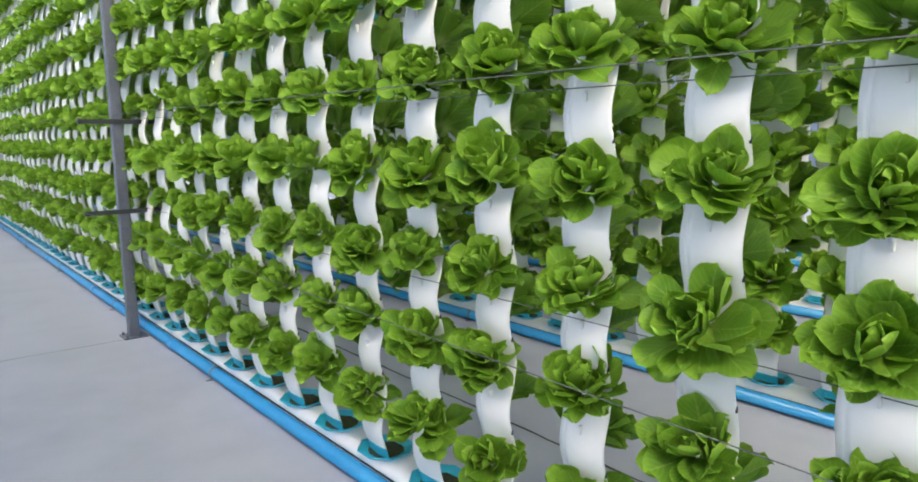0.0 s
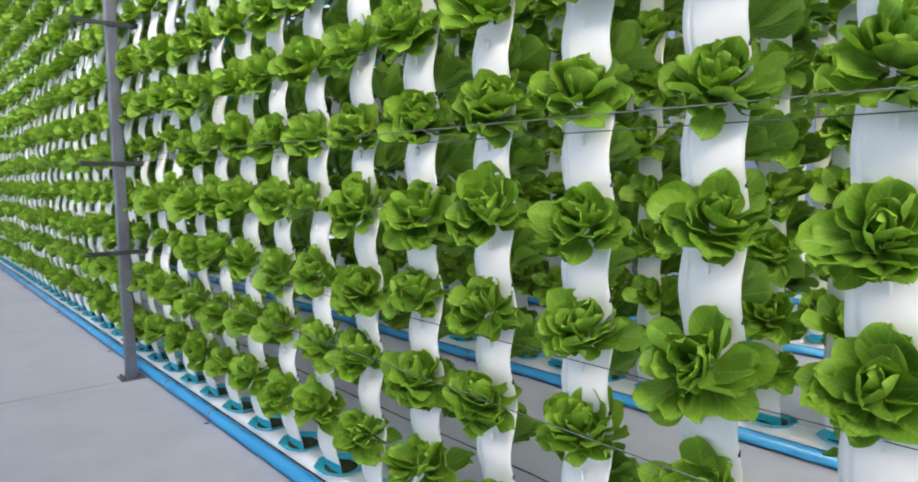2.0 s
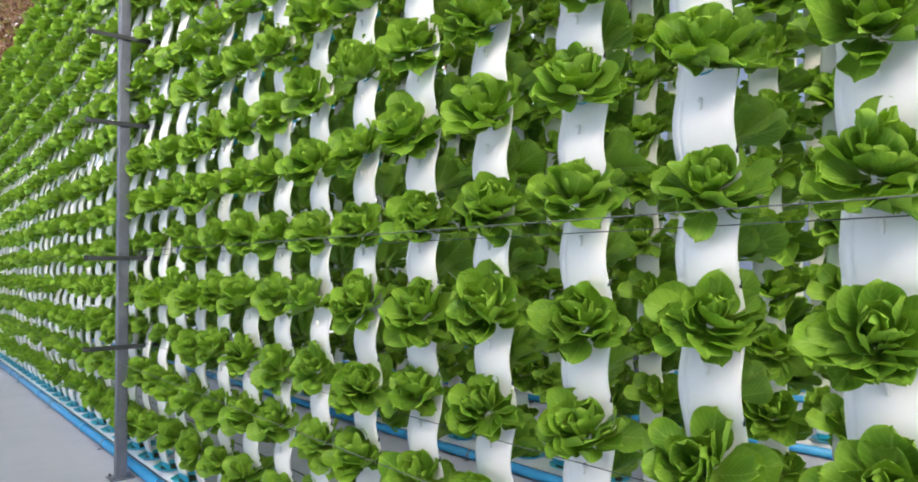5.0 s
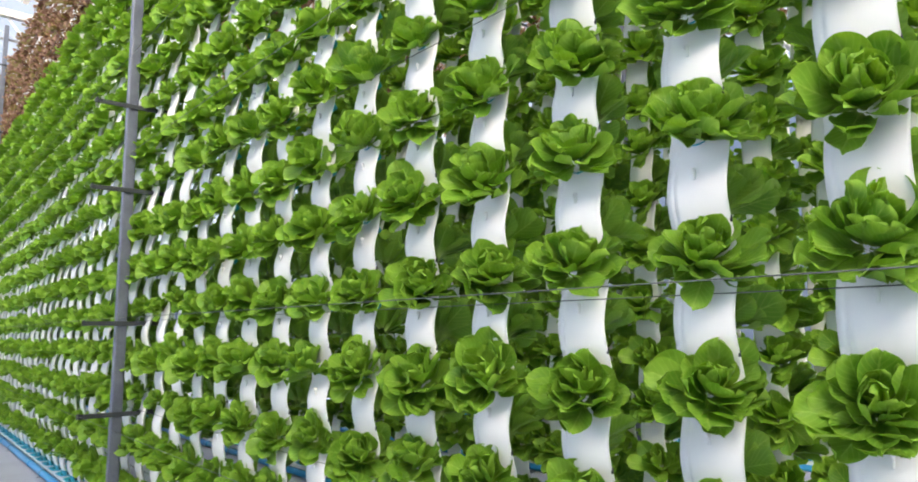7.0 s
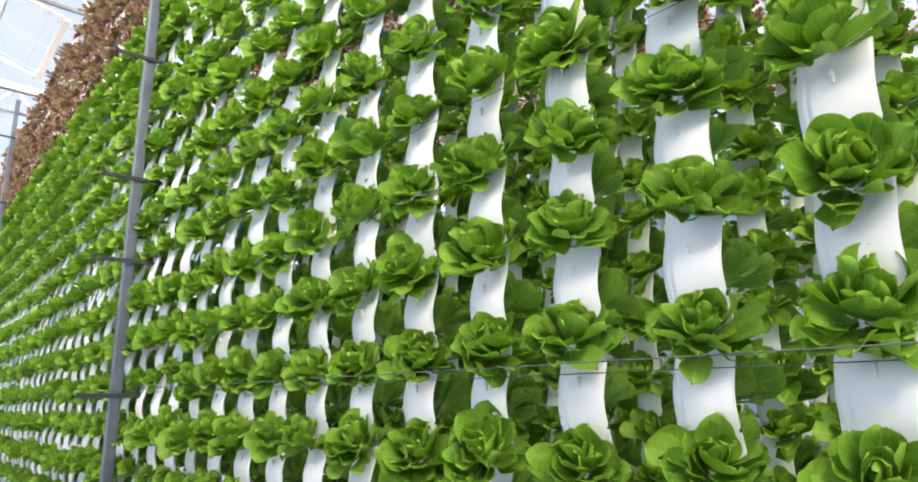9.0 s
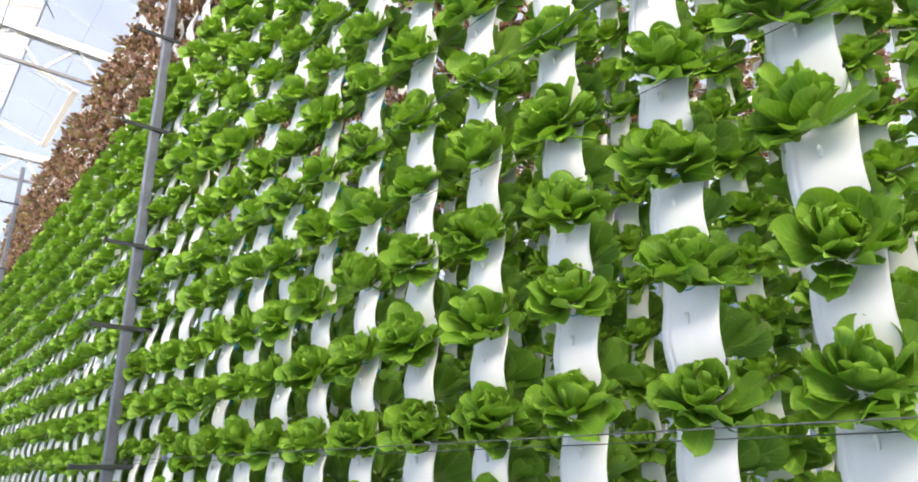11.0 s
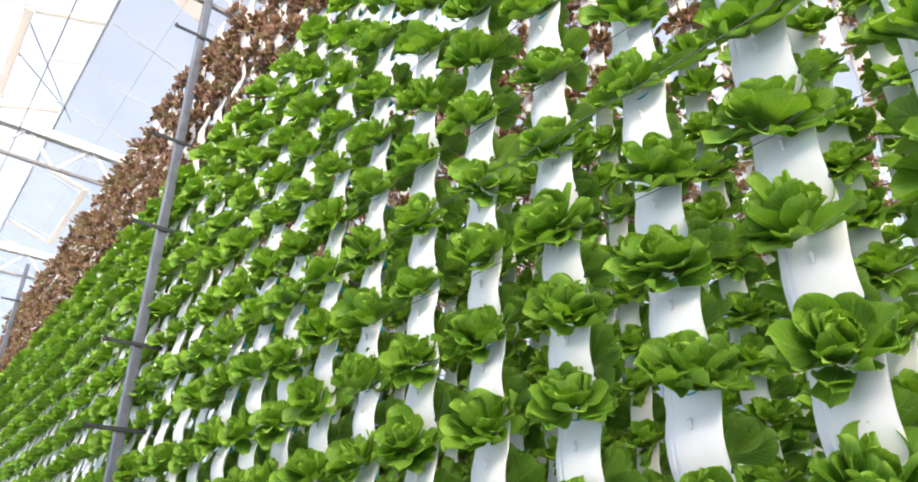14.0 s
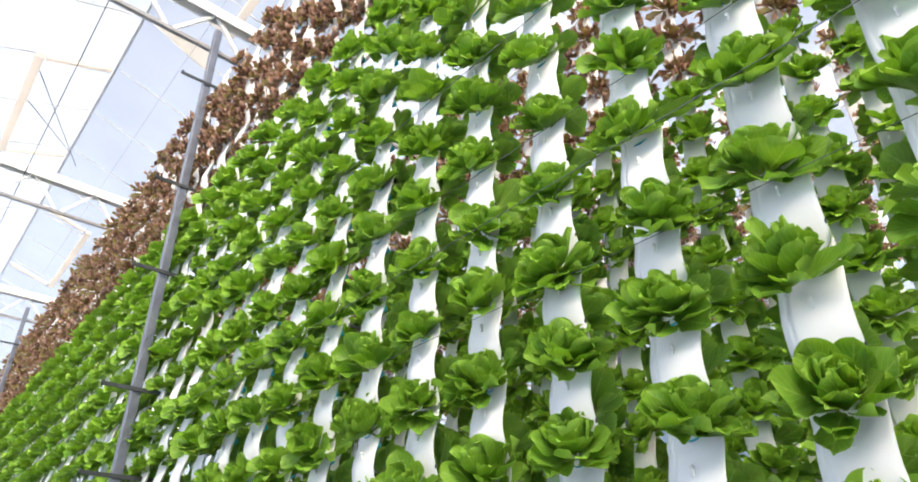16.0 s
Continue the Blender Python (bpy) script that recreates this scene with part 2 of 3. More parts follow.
bm = bmesh.new()
ys = [RIDGE_Y + HALF * i for i in range(-5, 8)]
prev = None
for y in ys:
    cur = [bm.verts.new((x, y, roof_z(y) + 0.025)) for x in (-40, 9)]
    if prev:
        bm.faces.new((*prev, *reversed(cur)))
    prev = cur
bmesh.ops.solidify(bm, geom=bm.faces[:], thickness=0.004)
roof = tagged(new("roof_film", mesh_of("roof_film", bm, FILM)), "translucent white greenhouse roof film", "roof", kind="structure")
roof.visible_shadow = False
for nm, size, at in (("wall_east", (0.004, 22, 5.7), (9, 1.9, 2.85)), ("wall_west", (0.004, 22, 5.7), (-40, 1.9, 2.85)), ("wall_north", (49, 0.004, 5.7), (-15.5, 13, 2.85)), ("wall_south", (49, 0.004, 5.7), (-15.5, -9.2, 2.85))):
    bm = bmesh.new()
    box(bm, size, at)
    w = tagged(new(nm, mesh_of(nm, bm, FILM)), "translucent white greenhouse wall film", "wall", kind="structure")
    w.visible_shadow = False

# unseen sheet behind the camera, added to shade and diffuse sun on lower rows
bm = bmesh.new()
box(bm, (24, 0.004, 4.4), (-3.05, -2.9, 2.2))
tagged(new("partition", mesh_of("partition", bm, CLOUDY)), "unseen cloudy white film sheet added to diffuse sun on the plant wall", "wall", kind="structure")


# ---- roof frame ----
def roof_truss(x):
    """A lattice girder across the house: wide upper channel, dark lower tube, diagonals."""
    thing = tagged(new("roof_truss"), "white steel lattice roof truss with a grey lower tube", "roof truss", "roof trusses")
    thing.matrix_basis = pose(x, 0, 5.45, 0, 0, 2.5)
    y0, y1 = -8.0, 14.0
    bm = bmesh.new()
    box(bm, (0.09, y1 - y0, 0.012), (0, (y0 + y1) / 2, 0.44), bevel=0.003)
    box(bm, (0.012, y1 - y0, 0.10), (0.045, (y0 + y1) / 2, 0.385), bevel=0.003)
    box(bm, (0.012, y1 - y0, 0.10), (-0.045, (y0 + y1) / 2, 0.385), bevel=0.003)
    part("upper_chord", mesh_of("upper_chord", bm, WHITE_PAINT), thing)
    bm = bmesh.new()
    box(bm, (0.038, y1 - y0, 0.038), (0, (y0 + y1) / 2, 0), bevel=0.005)
    part("lower_chord", mesh_of("lower_chord", bm, CHORD), thing, None, "grey square lower tube")
    bm = bmesh.new()
    bar(bm, (0, 0.30, 0.02), (0, 0.02, 0.36), 0.03, 0.03)
    up = mesh_of("diagonal", bm, WHITE_PAINT)
    bm = bmesh.new()
    bar(bm, (0, -0.30, 0.02), (0, -0.02, 0.36), 0.03, 0.03)
    down = mesh_of("diagonal", bm, WHITE_PAINT)
    y = -7.47
    while y < 13:
        part("diagonal", up, thing, pose(0, y, 0))
        part("diagonal", down, thing, pose(0, y, 0))
        y += 0.66
    return thing


for x in TRUSSES:
    roof_truss(x)


def beam(name, a, b, w, h, mat, label, category):
    bm = bmesh.new()
    bar(bm, a, b, w, h)
    return tagged(new(name, mesh_of(name, bm, mat)), label, category)


for y in (RIDGE_Y - HALF, RIDGE_Y + HALF, RIDGE_Y + 3 * HALF, RIDGE_Y + 5 * HALF):
    beam("roof_gutter", (-18, y, EAVE_Z - 0.002), (6, y, EAVE_Z - 0.002), 0.04, 0.14, WHITE_PAINT, "white steel roof gutter on the trusses", "roof gutter")
for y in (RIDGE_Y, RIDGE_Y + 2 * HALF, RIDGE_Y + 4 * HALF):
    beam("ridge_beam", (-18, y, RIDGE_Z), (6, y, RIDGE_Z), 0.022, 0.022, ZINC, "thin grey ridge beam under the roof film", "ridge beam")
x = -2.08
while x > -16:
    for side in (-1, 1):
        for mid in (RIDGE_Y, RIDGE_Y + 2 * HALF):
            a, b = mid + side * HALF, mid + side * 0.04
            beam("glazing_bar", (x, a, roof_z(a) + 0.012), (x, b, roof_z(b) + 0.012), 0.011, 0.014, ZINC, "pale grey glazing bar under the roof film", "glazing bar")
    x -= 0.88
for x0, x1, side in ((-5.60, -7.52, -1), (-1.80, -4.2, 1), (-8.89, -11.05, 1)):
    y = RIDGE_Y + side * 0.66
    thing = tagged(new("roof_vent"), "yellowed cream frame of a closed roof vent", "roof vent", "roof vents")
    for nm, a, b, w in (("rail", (x0, y), (x1, y), 0.08), ("side_bar", (x0 - 0.02, y - side * 0.05), (x0 - 0.02, RIDGE_Y + side * 0.03), 0.05), ("side_bar", (x1 + 0.02, y - side * 0.05), (x1 + 0.02, RIDGE_Y + side * 0.03), 0.05)):
        bm = bmesh.new()
        bar(bm, (*a, roof_z(a[1]) - 0.016), (*b, roof_z(b[1]) - 0.016), w, 0.05)
        part(nm, mesh_of(nm, bm, CREAM), thing)


def stay(a, b, r, label, mat=WIRE, name="stay_wire", sag=0.0):
    bm = bmesh.new()
    a, b = Vector(a), Vector(b)
    n = 8 if sag else 1
    pts = [a.lerp(b, i / n) - Vector((0, 0, sag * 4 * (i / n) * (1 - i / n))) for i in range(n + 1)]
    for p, q in zip(pts, pts[1:]):
        rod(bm, p, q, r, 6)
    return tagged(new(name, mesh_of(name, bm, mat, True)), label, "wire")


stay((-3.6, -0.97, 5.72), (-15, -0.97, 5.72), 0.005, "thin dark wire stretched below the roof")
stay((-5.78, -1.22, 6.20), (-7.55, -0.47, 6.36), 0.005, "thin crossed bracing wire below the roof")
stay((-6.34, -1.22, 6.20), (-7.40, -0.58, 6.41), 0.005, "thin crossed bracing wire below the roof")

# gusset cloth beside the first truss
bm = bmesh.new()
vs = [bm.verts.new(v) for v in ((-4.68, -0.585, 6.42), (-4.45, 0.055, 6.21), (-4.78, 0.075, 6.21))]
bm.faces.new(vs)
bmesh.ops.solidify(bm, geom=bm.faces[:], thickness=0.01)
tagged(new("gusset_panel", mesh_of("gusset_panel", bm, CREAM)), "triangular cream gusset panel beside the truss", "panel")


# ---- posts with arms, wires ----
def support_post(x, y=0.0):
    thing = tagged(new("support_post"), "dark galvanised square steel post with black cross arms", "post", "posts along the plant wall")
    thing.matrix_basis = pose(x, y - 0.175, 0)
    bm = bmesh.new()
    box(bm, (0.058, 0.058, 5.62), (0, 0, 2.81), bevel=0.006)
    part("post", mesh_of("post", bm, GALV), thing)
    bm = bmesh.new()
    box(bm, (0.13, 0.13, 0.008), (0, 0, 0.004), bevel=0.002)
    for sx in (-1, 1):
        rod(bm, (sx * 0.048, -0.045, 0.006), (sx * 0.048, -0.045, 0.022), 0.007, 6)
    part("base_plate", mesh_of("base_plate", bm, GALV), thing)
    bm = bmesh.new()
    box(bm, (0.010, 0.42, 0.026), (0.036, -0.0, 0), bevel=0.002)
    box(bm, (0.022, 0.012, 0.030), (0.042, -0.2, 0.002), bevel=0.002)
    arm = mesh_of("arm", bm, DARK)
    for z in ARMS:
        part("arm", arm, thing, pose(0, 0, z), "black cross arm")
    return thing


for x in POSTS:
    support_post(x)
for y in BACK_Y:
    support_post(POSTS[0], y)
for arm_z, z in zip(ARMS, WIRES):
    stay((-3.58, -0.40, arm_z + 0.016), (2.2, -0.40, z - 0.002), 0.0011, "thin grey steel wire in front of the lettuces", name="trellis_wire")
    stay((-14, -0.40, arm_z + 0.016), (-3.58, -0.40, arm_z + 0.016), 0.0011, "thin grey steel wire in front of the lettuces", name="trellis_wire")
    stay((-3.58, -0.066, arm_z + 0.016), (2.2, -0.066, z - 0.004), 0.0011, "thin dark steel wire lying on the tower hooks", name="trellis_wire")
    stay((-14, -0.066, arm_z + 0.016), (-3.58, -0.066, arm_z + 0.016), 0.0011, "thin dark steel wire lying on the tower hooks", name="trellis_wire")


# ---- gutters and blue pipes ----
def gutter(y, x0, x1):
    thing = tagged(new("gutter"), "white plastic drain gutter under the towers", "gutter", "gutters on the floor")
    thing.matrix_basis = pose(0, y, 0)
    bm = bmesh.new()
    box(bm, (x1 - x0, 0.13, 0.092), ((x0 + x1) / 2, 0.016, 0.046), bevel=0.036)
    part("channel", mesh_of("channel", bm, PLASTIC, True), thing)
    bm = bmesh.new()
    box(bm, (x1 - x0, 0.004, 0.006), ((x0 + x1) / 2, -0.0515, 0.052), bevel=0.001)
    part("edge_strip", mesh_of("edge_strip", bm, DARK), thing, None, "dark edge strip")
    return thing


def water_pipe(y, x0, x1):
    thing = tagged(new("water_pipe"), "bright blue plastic water pipe along the floor", "pipe", "pipes on the floor")
    thing.matrix_basis = pose(0, y, 0.034)
    bm = bmesh.new()
    rod(bm, (x0, 0, 0), (x1, 0, 0), 0.027, 20)
    part("tube", mesh_of("tube", bm, BLUE, True), thing)
    bm = bmesh.new()
    rod(bm, (-0.045, 0, 0), (0.045, 0, 0), 0.0295, 20)
    sleeve = mesh_of("sleeve", bm, BLUE, True)
    bm = bmesh.new()
    rod(bm, (-0.007, 0, 0), (0.007, 0, 0), 0.0300, 20)
    box(bm, (0.014, 0.024, 0.004), (0, -0.034, -0.030), bevel=0.001)
    clip = mesh_of("clip", bm, GALV, True)
    x = -2.55
    while x > x0:
        part("clip", clip, thing, pose(x, 0, 0))
        part("sleeve", sleeve, thing, pose(x - 0.62, 0, 0))
        x -= 1.85
    return thing


for y, x0, x1 in ((0, -16, 2.2), (BACK_Y[0], -14, 1.4), (BACK_Y[1], -14, 1.4), (BACK_Y[2], -14, 1.4)):
    gutter(y, x0, x1)
    water_pipe(y - 0.081, x0, x1)


# ---- grow towers ----
def sway(z):
    """How far a tower's centre line stands back at that height."""
    return 0.011 * math.cos(2 * math.pi * (z - ROW0) / PITCH)


def tower_mesh(z0, z1, steps, swell=1.0, every=1):
    """A flattened white tube with side flanges that winds from pocket to pocket."""
    right = [(0.0, -0.0530), (0.022, -0.0522), (0.040, -0.0496), (0.053, -0.0455), (0.062, -0.0405), (0.0675, -0.0345), (0.0680, -0.0290), (0.0620, -0.0220), (0.052, -0.010), (0.042, 0.006), (0.030, 0.022), (0.015, 0.028), (0.0, 0.029)]
    left = [(-0.015, 0.028), (-0.030, 0.022), (-0.042, 0.006), (-0.052, -0.010), (-0.060, -0.026), (-0.0715, -0.0290), (-0.0718, -0.0325), (-0.0615, -0.0345), (-0.0600, -0.0380), (-0.0560, -0.0385), (-0.0545, -0.0360),
            (-0.0510, -0.0365), (-0.0490, -0.0440), (-0.040, -0.0490), (-0.022, -0.0520)]
    ring = [(0.91 * swell * x, swell * (0.36 * (y + 0.053) - 0.049)) for x, y in (right + left)[::every]]
    n = len(ring)
    count = max(1, int((z1 - z0) / PITCH * steps))
    verts, faces = [], []
    for j in range(count + 1):
        z = z0 + (z1 - z0) * j / count
        fat = 1 + 0.05 * math.cos(2 * math.pi * (z - ROW0 - PITCH / 2) / PITCH)
        slim = 0.84 + 0.16 * min(1.0, max(0.0, (z - 0.10) / 0.14))      # the foot narrows into its tray
        ph = ((z - ROW0) / PITCH + 0.10) % 1.0
        lip = math.exp(-(min(ph, 1 - ph) / 0.055) ** 2) if z > 0.25 else 0.0      # the pocket's rim stands out
        verts += [(x * slim * (0.98 + 0.02 * fat) * (1 + 0.03 * lip), y * slim * fat * (1 + (0.13 if y < 0 else 0) * lip) + sway(z), z) for x, y in ring]
        if j:
            faces += [((j - 1) * n + i, (j - 1) * n + (i + 1) % n, j * n + (i + 1) % n, j * n + i) for i in range(n)]
    faces += [tuple(range(n - 1, -1, -1)), tuple(count * n + i for i in range(n))]
    return verts, faces


SHELL = mesh_from("shell", *tower_mesh(0.10, TOP, 16), PLASTIC)
SHELL_FAR = mesh_from("shell", *tower_mesh(0.10, TOP, 8, 1.0, 2), PLASTIC)
for me in (SHELL, SHELL_FAR):
    me.polygons[-1].use_smooth = me.polygons[-2].use_smooth = False

bm = bmesh.new()                                      # moulded hook below each pocket
box(bm, (0.006, 0.009, 0.024), (0, -0.0045, 0), bevel=0.0024)
box(bm, (0.006, 0.005, 0.009), (0, -0.0105, 0.0075), bevel=0.002)
HOOK = mesh_of("hook", bm, PLASTIC, True)

bm = bmesh.new()                                      # slit clip on the tower's edge
box(bm, (0.0035, 0.005, 0.013), (0, 0, 0), bevel=0.001)
CLIP = mesh_of("edge_clip", bm, DARK)

bm = bmesh.new()                                      # net cup: open tapered pot with a rim
bmesh.ops.create_cone(bm, cap_ends=False, segments=16, radius1=0.013, radius2=0.019, depth=0.05)
bmesh.ops.create_cone(bm, cap_ends=False, segments=16, radius1=0.019, radius2=0.023, depth=0.004, matrix=Matrix.Translation((0, 0, 0.026)))
bmesh.ops.solidify(bm, geom=bm.faces[:], thickness=0.002)
CUP = mesh_of("net_cup", bm, TEAL, True)

JOINTS = [(z, mesh_from("joint_ring", *tower_mesh(z, z + 0.012, 5, 1.012), PLASTIC, smooth=False)) for z in (1.145, 2.137, 3.129, 4.121)]

COLLAR = mesh_from("foot_collar", *tower_mesh(0.098, 0.136, 30, 1.035), TEAL, smooth=False)


def grow_tower(near):
    thing = tagged(new("grow_tower"), "white plastic wavy hydroponic tower standing in a gutter tray", "grow tower", "towers in the plant wall")
    part("shell", SHELL if near else SHELL_FAR, thing)
    part("foot_collar", COLLAR, thing, None, "teal foot collar")
    if near:
        for i in range(ROWS):
            z = ROW0 + PITCH * i
            if i > 0:
                part("hook", HOOK, thing, pose(0, sway(z - 0.085) - 0.049, z - 0.085))
            part("edge_clip", CLIP, thing, pose(0.0610, sway(z + 0.07) - 0.041, z + 0.07), "dark slit clip")
            part("net_cup", CUP, thing, pose(0, -0.014, z - 0.032, 42), "teal net cup")
        for z, me in JOINTS:
            part("joint_ring", me, thing)
    return thing


def drip_tray():
    """Eight-sided shallow dish with a mossy middle."""
    thing = tagged(new("drip_tray"), "teal octagonal plastic tray on the white gutter", "tray", "trays along the gutter")
    bm = bmesh.new()
    prof = [(0.060, 0.094), (0.072, 0.095), (0.100, 0.105), (0.103, 0.108), (0.104, 0.104), (0.076, 0.090), (0.060, 0.089)]
    rings = [[bm.verts.new((r * math.cos(a * math.pi / 4 + 0.39), 0.012 + r * 0.95 * math.sin(a * math.pi / 4 + 0.39), z)) for a in range(8)] for r, z in prof]
    for p, q in zip(rings, rings[1:] + rings[:1]):
        for i in range(8):
            bm.faces.new((p[i], p[(i + 1) % 8], q[(i + 1) % 8], q[i]))
    part("dish", mesh_of("dish", bm, TEAL), thing)
    bm = bmesh.new()
    bmesh.ops.create_icosphere(bm, subdivisions=3, radius=1)
    for v in bm.verts:
        v.co = Vector((v.co.x * 0.066, 0.012 + v.co.y * 0.062, 0.094 + v.co.z * 0.010 + 0.006 * noise.noise(v.co * 6)))
    part("root_mat", mesh_of("root_mat", bm, ROOTS, True), thing, None, "dark wet roots and moss")
    return thing


near_tower, far_tower, tray = grow_tower(True), grow_tower(False), drip_tray()
FRONT = range(4, -41, -1)
for k in FRONT:
    if k == 4:
        near_tower.matrix_basis = pose(k * SPACING + STAND, 0, 0, 0, 0, FACE)
        tray.matrix_basis = pose(k * SPACING, 0, 0)
        continue
    copy_thing(near_tower if k > -9 else far_tower, pose(k * SPACING + STAND, 0, 0, 0, 0, FACE + random.uniform(-4, 4)))
    copy_thing(tray, pose(k * SPACING, 0, 0))
BACK_X = [0.51 - 0.295 * i for i in range(40)]
THIRD_X = [0.335 - 0.295 * i for i in range(25)]
first = True
for y in BACK_Y:
    for x in BACK_X if y == BACK_Y[0] else THIRD_X:
        if first:
            far_tower.matrix_basis = pose(x, y, 0, 0, 0, FACE)
            first = False
        else:
            copy_thing(far_tower, pose(x, y, 0, 0, 0, FACE))
        copy_thing(tray, pose(x, y, 0))


# ---- lettuces ----
def blade(length, width, lean, curl, cup, nu, nv, frill, rnd, stalk=0.06, wide=0.62):
    """One leaf: a short stalk that opens into a broad round spoon with a softly waved rim. It rises along z and opens towards +y."""
    ph = [rnd.uniform(0, 6.3) for _ in range(4)]
    y = z = last = 0.0
    verts, uvs, faces = [], [], []
    skew = rnd.uniform(-0.10, 0.10)
    for j in range(nv + 1):
        v = 1 - (1 - j / nv) ** 1.6
        th = lean + curl * v ** 1.6
        if j:
            y, z = y + math.sin(th) * length * (v - last), z + math.cos(th) * length * (v - last)
        last = v
        s = min(1.0, max(0.0, (v - stalk) / (wide - stalk)))
        w = width * (0.17 + 0.83 * math.sin(s * math.pi / 2) ** 1.35) * math.sqrt(max(0.02, 1 - max(0.0, (v - wide) / (1 - wide)) ** 2.0))
        ny, nz = -math.cos(th), math.sin(th)              # towards the heart
        bend = cup * (1.0 - 0.45 * v)
        for i in range(nu + 1):
            u = 2 * i / nu - 1
            across = w * math.sin(u * bend) / bend
            off = w * (1 - math.cos(u * bend)) / bend - 0.0025 * (1 - u * u) * s
            wave = frill * width * (0.15 + v) * (u * u * math.sin(7 * v + ph[0] + 1.5 * u) + 0.3 * v ** 4 * math.sin(3.2 * u + ph[1]) + 0.30 * max(abs(u), v) ** 6 * math.sin(15 * v + 5 * u + ph[3]) + 0.22 * abs(u) * math.sin(12 * v + ph[2] + 3 * u))
            d = off + wave
            verts.append((across + skew * length * v * v, y + ny * d, z + nz * d))
            uvs.append((0.01 + 0.98 * i / nu, v))
    for j in range(nv):
        for i in range(nu):
            a = j * (nu + 1) + i
            faces.append((a, a + 1, a + nu + 2, a + nu + 1))
    return np.array(verts), np.array(faces), np.array(uvs)


def leaf_kinds(nu, nv, red, seed, per=3, rings=5):
    """Leaf meshes from the heart outwards."""
    rnd = random.Random(seed)
    out = []
    for r in range(rings):
        f = r / (rings - 1)
        row = []
        for _ in range(per):
            if red:
                row.append(blade((0.046 + 0.060 * f) * rnd.uniform(0.6, 1.15), (0.012 + 0.006 * f) * rnd.uniform(0.8, 1.25), 0.1 + 1.10 * f, 0.1 + 0.6 * f + rnd.uniform(-0.6, 0.6), 0.35, nu, nv, 0.80, rnd, 0.30, 0.74))
            else:
                size = rnd.uniform(0.90, 1.10)
                row.append(blade((0.062 + 0.038 * f) * size, (0.0255 + 0.0095 * f) * size * rnd.uniform(0.92, 1.1), 0.15 + 1.10 * f, -0.35 + 0.45 * f + rnd.uniform(-0.30, 0.30), 1.0 - 0.40 * f, nu, nv, 0.14 + 0.11 * f, rnd))
        out.append(row)
    return out


def apply_to(m, v):
    a = np.array(m)
    return v @ a[:3, :3].T + a[:3, 3]


LEAN = radians(50)


def in_tower(v):
    """The share of a leaf that would stand inside the tower behind its head."""
    back = v[:, 1] * math.cos(LEAN) - v[:, 2] * math.sin(LEAN)
    return np.mean((np.abs(v[:, 0]) < 0.058) & (back > 0.014))


def head_plan(n, seed, kinds, closed=0.0, loose=1.0):
    """Where the leaves of a head sit: ring, kind and pose for each. A leaf that would grow into the tower turns aside."""
    rnd = random.Random(seed)
    plan = []
    rings, per = len(kinds), len(kinds[0])
    turn, opened = rnd.uniform(0, 360), rnd.uniform(-0.16, 0.16) + closed
    for i in range(n):
        f = ((i + 0.5) / n) ** 0.62
        ring, kind = min(rings - 1, int(f * rings)), rnd.randrange(per)
        az = turn + 137.5 * i + rnd.uniform(-18, 18)
        own = Matrix.Translation((0, 0.003 + 0.010 * f, 0.024 * (1 - f))) @ Matrix.Rotation(-opened * f + loose * rnd.uniform(-0.30, 0.30), 4, "X") @ Matrix.Rotation(loose * rnd.uniform(-0.48, 0.48), 4, "Y") @ Matrix.Rotation(rnd.uniform(-0.40, 0.40), 4, "Z") @ Matrix.Scale(rnd.uniform(0.74, 1.03), 4)
        if loose > 1.2:
            own = own @ Matrix.Scale(rnd.uniform(0.62, 1.0), 4)
        for aside in [0] + [rnd.uniform(-170, 170) for _ in range(6)]:
            m = Matrix.Rotation(radians(az + aside), 4, "Z") @ own
            if in_tower(apply_to(m, kinds[ring][kind][0])) < 0.12:
                plan.append((ring, kind, m))
                break
    return plan


def head_arrays(kinds, plan):
    vs, fs, us, k = [], [], [], 0
    for n, (ring, kind, m) in enumerate(plan):
        v, f, u = kinds[ring][kind]
        vs.append(apply_to(m, v)), fs.append(f + k), us.append(u + (n, 0))
        k += len(v)
    return np.concatenate(vs), np.concatenate(fs), np.concatenate(us)


def head_mesh(name, kinds, plan, mat, nu):
    """A head in one piece: the feet of its leaves grow together in a short stalk."""
    v, f, u = head_arrays(kinds, plan)
    foot = len(v)
    per = len(kinds[0][0][0])
    faces = [tuple(q) for q in f] + [(n * per + i + 1, n * per + i, foot) for n in range(len(plan)) for i in range(nu)]
    return mesh_from(name, np.vstack([v, [[0, 0, -0.02]]]), faces, mat, np.vstack([u, [[0.5, 0.0]]]))


